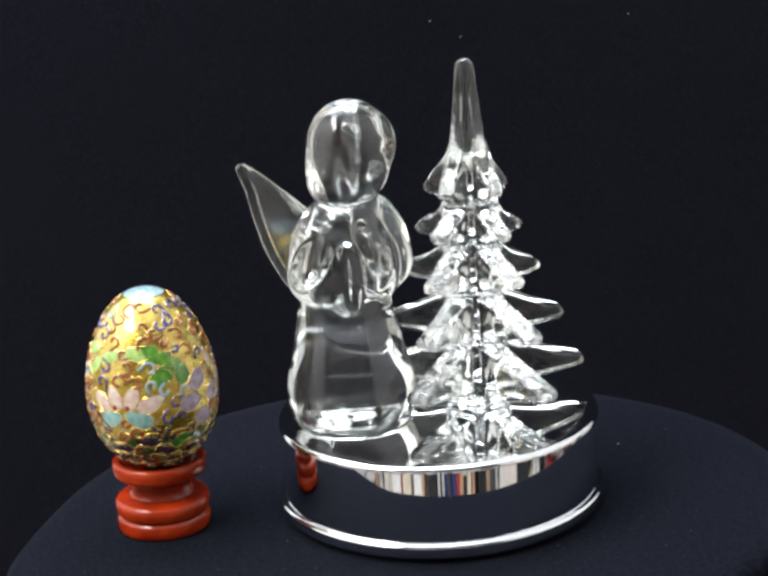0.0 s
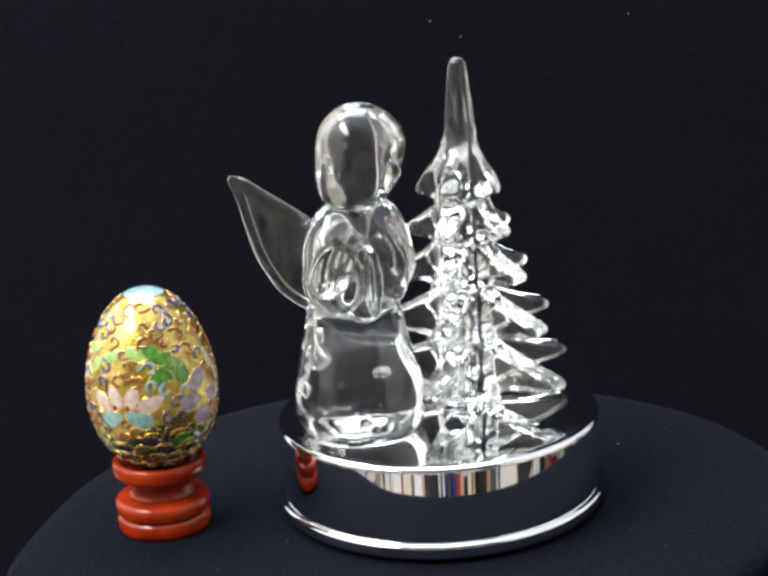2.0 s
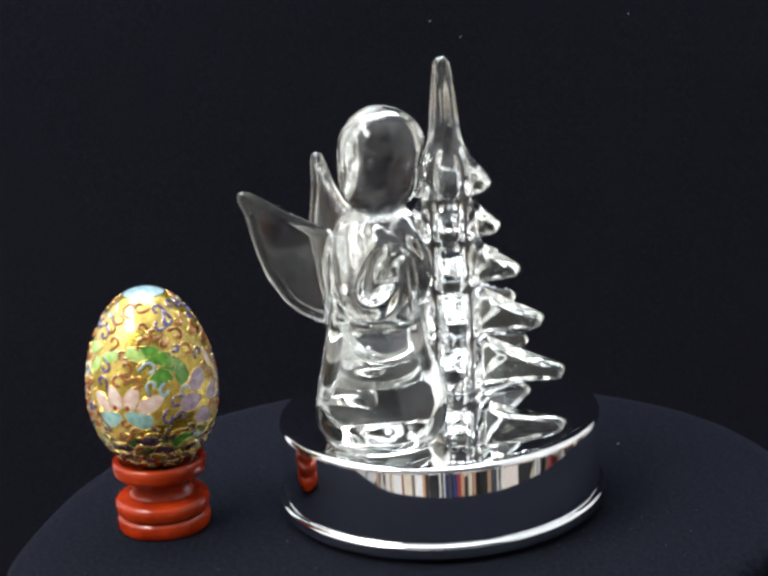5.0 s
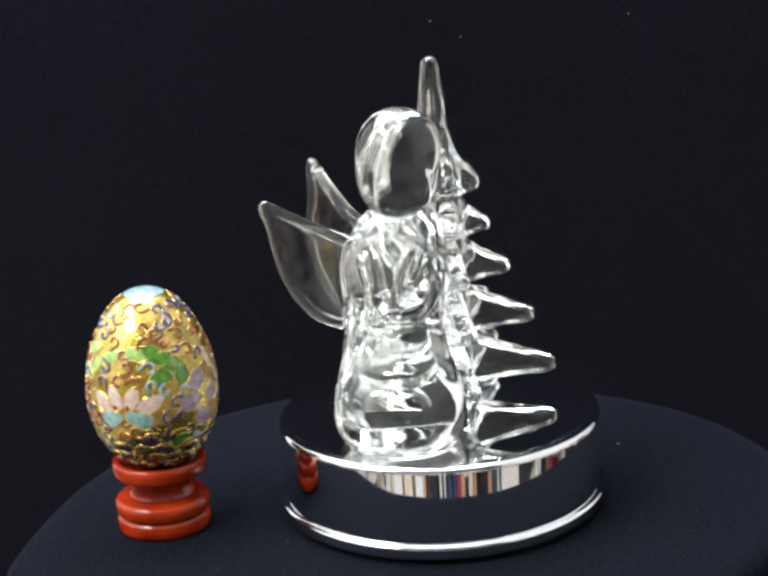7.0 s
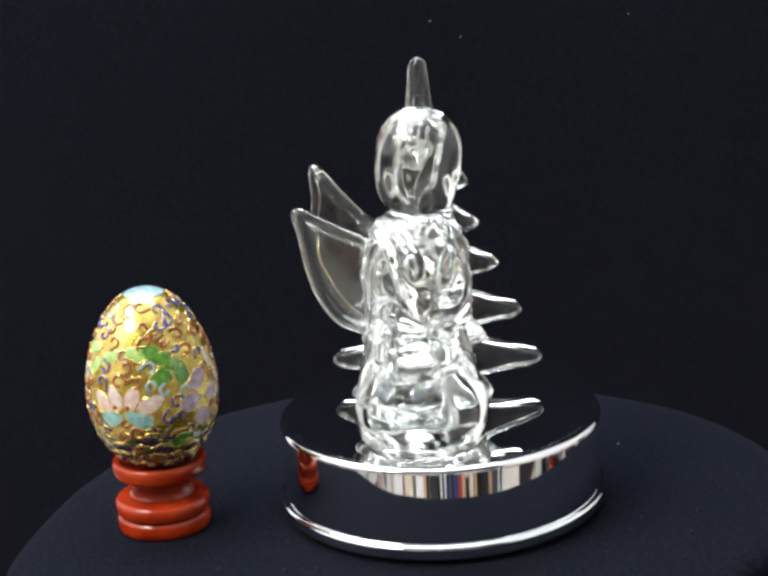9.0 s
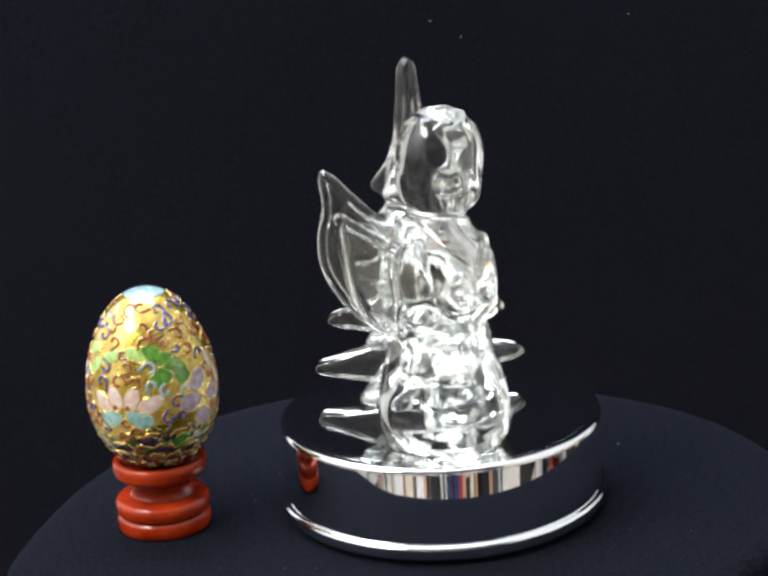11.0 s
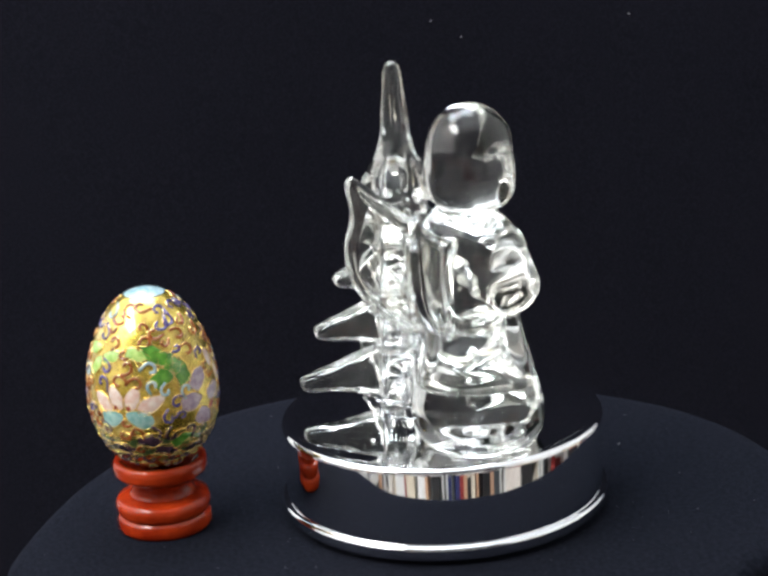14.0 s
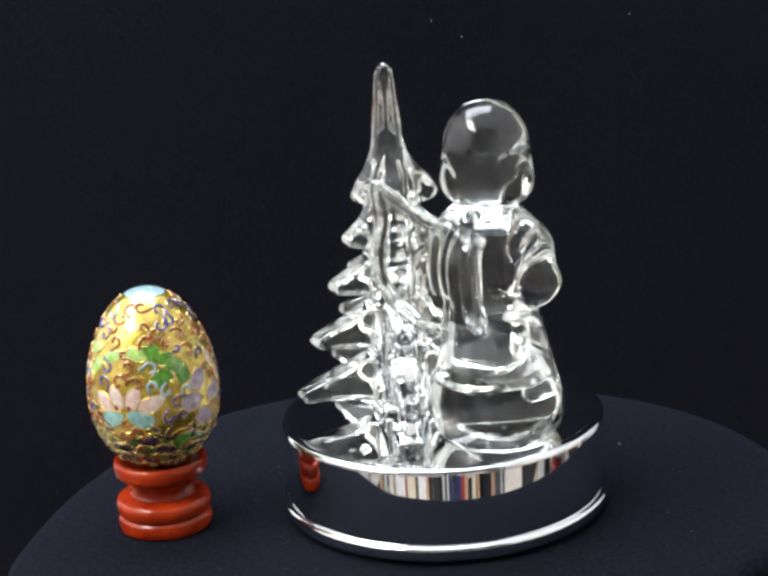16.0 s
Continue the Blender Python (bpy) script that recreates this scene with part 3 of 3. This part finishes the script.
def cloisonne_egg():
    profile = []
    for i in range(49):
        a = math.pi * i / 48
        z = EGG_MID - EGG_LOW * math.cos(a) if a < math.pi / 2 else EGG_MID - EGG_HIGH * math.cos(a)
        profile.append((egg_radius(z) * MM if 0 < i < 48 else 0.0, z * MM))
    root = tagged(new("cloisonne_egg"), "ornate gold cloisonne egg with enamel flowers and scrolls", "egg")
    root.location = EGG
    shell = part("shell", lathe(profile, 96), GOLD, root, "gold ground of the egg")
    # pale blue crown
    bm = bmesh.new()
    rings = [[bm.verts.new(on_egg(15 * i, zz, 0.25)) for i in range(24)] for zz in (78.1, 79.0, 79.6)]
    tip = bm.verts.new(on_egg(0, 79.79, 0.3))
    for a, b in zip(rings, rings[1:]):
        for i in range(24):
            bm.faces.new((a[i], a[(i + 1) % 24], b[(i + 1) % 24], b[i]))
    for i in range(24):
        bm.faces.new((rings[-1][i], rings[-1][(i + 1) % 24], tip))
    part("crown", bm, E_BLUE, shell, "pale blue enamel crown")
    # dark green band round the bottom, with a wavy upper edge
    bm = bmesh.new()
    rings = [[bm.verts.new(on_egg(5 * i, 21 + (15.5 + 1.6 * math.sin(radians(5 * i * 7))) * k, 0.06 if k < 1 else 0.0)) for i in range(72)] for k in (0, 0.2, 0.4, 0.6, 0.8, 0.97, 1)]
    for a, b in zip(rings, rings[1:]):
        for i in range(72):
            bm.faces.new((a[i], a[(i + 1) % 72], b[(i + 1) % 72], b[i]))
    part("band", bm, E_DARK, shell, "dark green enamel band round the bottom")
    rnd = random.Random(11)
    for back in (0, 180):
        for az, z, size, turn in ((-129, 48.6, 4.4, 2.5), (-116, 50.4, 4.1, 2.0), (-100, 50.4, 4.1, 1.1), (-84, 48.4, 5.0, 0.45)):
            petal(shell, "petal", az + back, z, size, 2.5, turn, E_WHITE)
        for az, z in ((-122, 43.4), (-95, 43.8)):
            petal(shell, "petal", az + back, z, 4.7, 2.9, 0.3 if az < -100 else 2.8, E_TEAL)
        for az, z in ((-116, 47.4), (-104, 47.4)):
            petal(shell, "stamen", az + back, z, 1.2, 0.8, 1.2, E_RED)
        for az, z, k in ((-37, 53.5, 0.8), (-47, 46.9, 0.1), (-33, 40.6, -0.6), (-18, 47.6, 0.3)):
            petal(shell, "petal", az + back, z, 4.2, 3.0, k, E_LILAC, 0.07)
        for az, z in ((-16, 58.0), (-6, 52.1)):
            petal(shell, "petal", az + back, z, 3.6, 1.8, 1.9, E_WHITE)
        petal(shell, "stamen", -22 + back, 43.6, 2.0, 1.7, 0.4, E_RED)
        for az, z, k in ((-122, 62.7, 0.4), (-94, 63.5, -0.3), (-141, 59.5, 0.9), (-150, 64.0, 0.2)):
            petal(shell, "leaf", az + back, z, 4.0, 2.0, k, E_LIME, 0.10)
        for az, z, k in ((-78, 63.2, 2.6), (-64, 60.8, 2.5), (-54, 57.3, 1.9), (-70, 56.8, 0.6)):
            petal(shell, "leaf", az + back, z, 4.8, 2.7, k, E_GREEN, 0.14)
        for az, z in ((-89, 35.6), (-57, 35.0), (-117, 33.0), (-72, 31.5), (-38, 30.6), (-140, 35.0), (-165, 34.0), (-15, 34.0)):
            petal(shell, "leaf", az + back, z, 4.0, 2.2, rnd.uniform(-0.6, 0.6), rnd.choice((E_DARK, E_GREEN, E_NIGHT)), 0.12)
        brown = ((-121, 73.2), (-108, 75.8), (-90, 76.3), (-130, 70.2), (-96, 54.6), (-113, 55.2), (-105, 60.0), (-74, 69.3), (-84, 66.8),
                 (-46, 67.6), (-41, 62.6), (-22, 67.4), (-122, 67.0), (-36, 71.2), (-112, 38.2), (-100, 38.9), (-150, 53.0), (-165, 60.0))
        purple = ((-61, 75.0), (-54, 72.0), (-30, 75.2), (-140, 68.4), (-128, 59.1), (-69, 43.2), (-61, 47.8), (-131, 54.6), (-65, 71.4),
                  (-160, 71.0), (-148, 45.0), (-170, 48.0))
        pale = ((-82, 59.0), (-81, 54.0), (-70, 52.0), (-51, 51.3), (-145, 74.0), (-158, 56.0))
        night = ((-84, 38.0), (-67, 37.2), (-111, 29.2), (-91, 28.2), (-68, 28.3), (-50, 38.0), (-130, 39.5), (-45, 27.5), (-130, 28.0), (-20, 30.0))
        for spots, mat in ((brown, E_BROWN), (purple, E_PURPLE), (pale, E_BLUE), (night, E_NIGHT)):
            for az, z in spots:
                if (az, z) in ((-96, 54.6), (-113, 55.2)):
                    # the facing pair above the flower
                    side = 1 if az < -100 else -1
                    scroll(shell, az + back, z, 2.4, 0.75 if side > 0 else math.pi - 0.75, side, mat)
                    continue
                scroll(shell, az + back, z, rnd.uniform(1.9, 2.5), rnd.uniform(0, 6.28), rnd.choice((-1, 1)), mat)
    # further scrolls in the open gold between the flowers
    taken = [(o["az"], o["z"], o["room"]) for o in shell.children if "room" in o]
    for i in range(2200):
        az, z = rnd.uniform(-180, 180), 24 + 53 * rnd.random()
        size = rnd.uniform(1.3, 2.0)
        if -118 < az < -92 and 64 < z < 73:
            continue
        r = egg_radius(z)
        if all(math.hypot(r * radians((az - a + 180) % 360 - 180), z - h) > 0.98 * (size + room) for a, h, room in taken):
            low = rnd.choice((E_NIGHT, E_NIGHT, E_DARK, E_BROWN))
            high = rnd.choice((E_BROWN, E_BROWN, E_BROWN, E_BROWN, E_PURPLE))
            scroll(shell, az, z, size, rnd.uniform(0, 6.28), rnd.choice((-1, 1)), low if z < 40 else high)
            taken.append((az, z, size))
    # gold arches in rows round the dark foot
    for row, (z, wide) in enumerate(((26.0, 2.2), (29.5, 2.6), (33.0, 3.0), (36.6, 3.2))):
        for i in range(15):
            az = 24 * i + 12 * (row % 2) + rnd.uniform(-3, 3)
            size = wide * rnd.uniform(0.8, 1.1)
            path = [(size * math.cos(math.pi * k / 8), 0.7 * size * math.sin(math.pi * k / 8)) for k in range(9)]
            bm = bmesh.new()
            tube(bm, [on_egg(*spot(az, z, u, v), 0.22) for u, v in path], 0.20 * MM, 5)
            part("wire", bm, WIRE, shell)
    # small gold filigree between the cells
    for i in range(130):
        az, z = rnd.uniform(-180, 180), rnd.uniform(26, 76)
        bm = bmesh.new()
        turn, hand, size = rnd.uniform(0, 6.28), rnd.choice((-1, 1)), rnd.uniform(0.7, 1.2)
        path = [(size * (1 - 0.6 * k / 7) * math.cos(turn + hand * 0.55 * k), size * (1 - 0.6 * k / 7) * math.sin(turn + hand * 0.55 * k)) for k in range(8)]
        tube(bm, [on_egg(*spot(az, z, u, v), 0.10) for u, v in path], 0.16 * MM, 4)
        part("wire", bm, WIRE, shell)


egg_stand()
cloisonne_egg()

# ---- ceiling lamps, one of them an added fill ----


def flood_lamp():
    root = tagged(new("ceiling_flood_lamp"), "long white ceiling flood lamp, lit", "lamp")
    root.location = (LAMP_A.x, LAMP_A.y, LAMP_A.z)
    bm = bmesh.new()
    box(bm, -0.26, 0.26, -0.64, 0.64, 0.01, 0.04, 0.004)
    part("housing", bm, HOUSING, root, smooth=False)
    bm = lathe([(0.0, 0.04), (0.012, 0.04), (0.012, H - LAMP_A.z), (0.0, H - LAMP_A.z)], 16)
    part("stem", bm, HOUSING, root)


def panel_lamp(where, deep, lit):
    root = tagged(new("hanging_panel_lamp"), "long white hanging lamp panel, lit " + lit, "lamp", "hanging panels")
    root.location = where
    bm = bmesh.new()
    box(bm, -0.62, 0.62, -deep / 2, deep / 2, 0.012, 0.038, 0.004)
    part("housing", bm, HOUSING, root, smooth=False)
    for x in (-0.5, 0.5):
        bm = lathe([(0.0, 0.038), (0.003, 0.038), (0.003, H - where.z), (0.0, H - where.z)], 8)
        ob = part("hanger", bm, HOUSING, root)
        ob.location = (x, 0, 0)


flood_lamp()
panel_lamp(LAMP_B, 0.72, "below, with upward fill added")
# housing of the added panel, out of view, that only brightens the ceiling
panel_lamp(FILL_C, 0.26, "above alone, an added unseen fill")


# ---- low shelves with storage boxes round the camera ----
def shelf_unit(where, width):
    root = tagged(new("shelf_unit"), "low white shelf unit packed with coloured storage boxes", "shelf", "shelf units")
    root.matrix_basis = where
    w = width
    for name, b in (("side", (0, 0.02, 0, 0.3, 0, 0.8)), ("side", (w - 0.02, w, 0, 0.3, 0, 0.8)), ("back", (0.02, w - 0.02, 0.002, 0.012, 0.05, 0.78)),
                    ("top", (0.02, w - 0.02, 0, 0.3, 0.78, 0.80)), ("shelf", (0.02, w - 0.02, 0.012, 0.3, 0.46, 0.48)), ("shelf", (0.02, w - 0.02, 0.012, 0.3, 0.05, 0.07))):
        bm = bmesh.new()
        box(bm, *b, 0.002)
        part(name, bm, WHITE_WOOD, root, smooth=False)


BOX_COLOURS = [((0.66, 0.58, 0.46), "cream"), ((0.02, 0.028, 0.12), "navy blue"), ((0.28, 0.03, 0.025), "red"), ((0.74, 0.73, 0.72), "white"),
               ((0.012, 0.012, 0.015), "black"), ((0.45, 0.44, 0.44), "grey"), ((0.55, 0.32, 0.20), "tan"), ((0.06, 0.07, 0.08), "charcoal"),
               ((0.72, 0.66, 0.60), "ivory")]
BOX_MATS = []
for colour, word in BOX_COLOURS:
    m, t, b = material(word.replace(" ", "_") + "_card", colour, 0.5)
    mottled(t, b, tuple(c * 0.85 for c in colour), tuple(min(1, c * 1.1) for c in colour), 40)
    BOX_MATS.append((m, word))


def storage_boxes(where, width, z, seed, low, high):
    rnd = random.Random(seed)
    x = 0.025
    while x < width - 0.10:
        m, word = BOX_MATS[rnd.choice((0, 0, 1, 2, 3, 3, 4, 4, 6, 6, 7, 8, 8))]
        sizes = (0.03, 0.05, 0.07) if word in ("red", "navy blue", "tan") else (0.04, 0.07, 0.14, 0.22)
        w = min(rnd.choice(sizes) * rnd.uniform(0.85, 1.15), width - 0.025 - x)
        h, d = rnd.uniform(low, high), rnd.uniform(0.20, 0.25)
        tall = rnd.uniform(0.02, 0.09)
        lid, lid_word = BOX_MATS[rnd.choice((0, 2, 3, 4, 4, 6, 7, 8))]
        root = tagged(new("storage_box"), "upright %s storage box with %s lid on a low shelf" % (word, lid_word), "storage box", "boxes on the shelves")
        root.matrix_basis = where @ pose(x + w / 2, 0.28 - rnd.uniform(0, 0.03), z)
        bm = bmesh.new()
        box(bm, -w / 2 + 0.001, w / 2 - 0.001, -d, 0, 0, h - tall, 0.003)
        part("body", bm, m, root, smooth=False)
        bm = bmesh.new()
        box(bm, -w / 2 + 0.0004, w / 2 - 0.0004, -d - 0.0006, 0.002, h - tall, h, 0.003)
        part("lid", bm, lid, root, smooth=False)
        x += w + rnd.choice((0.0, 0.0, 0.0, 0.03, 0.06))


UNITS = [(pose(-1.02, Y0, 0), 1.0), (pose(0.02, Y0, 0), 1.0), (pose(X0, 0.62, 0, 0, 0, -90), 1.0), (pose(X0, -0.42, 0, 0, 0, -90), 0.8),
         (pose(X1, -1.22, 0, 0, 0, 90), 0.8), (pose(X1, -0.38, 0, 0, 0, 90), 1.0)]
for i, (where, width) in enumerate(UNITS):
    shelf_unit(where, width)
    storage_boxes(where, width, 0.07, 20 + i, 0.20, 0.38)
    storage_boxes(where, width, 0.48, 40 + i, 0.16, 0.28)

# ---- lint ----
lint("lint", (0.0618, 0.0375, TOP + 0.0004), 0.0004)
for x, z in ((0.006, 0.0898), (0.0217, 0.0807), (0.1099, 0.0881)):
    s = 1.2 / 1.0028
    lint("lint", (x * s, 0.618, TOP + 0.249 - (0.249 - z) * s), 0.0007)


def lint_scatter():
    """Fine pale dust on the black cloth."""
    rnd = random.Random(3)
    bm = bmesh.new()
    for i in range(150):
        a, k = rnd.uniform(0, 6.283), rnd.uniform(0.2, 0.97)
        r = k * table_edge(a)
        size = rnd.uniform(0.00005, 0.00011)
        made = bmesh.ops.create_icosphere(bm, subdivisions=1, radius=size)["verts"]
        bmesh.ops.rotate(bm, verts=made, cent=(0, 0, 0), matrix=Matrix.Rotation(rnd.uniform(0, 3), 3, "Z"))
        bmesh.ops.translate(bm, verts=made, vec=(r * math.cos(a), r * math.sin(a), TOP + 0.0002))
    tagged(part("dust", bm, LINT), "fine pale dust scattered on the black cloth", "dust", kind="stuff")


lint_scatter()


# ---- what turns ----
def motions():
    rows = []
    for i in range(33):
        t = 0.5 * i
        k = t / 16
        rows.append((t, pose(0.00110 * k, -0.00203 * k, TOP, 0, 0, 7.014 * t)))
    walk(MUSIC_BOX, rows)


motions()
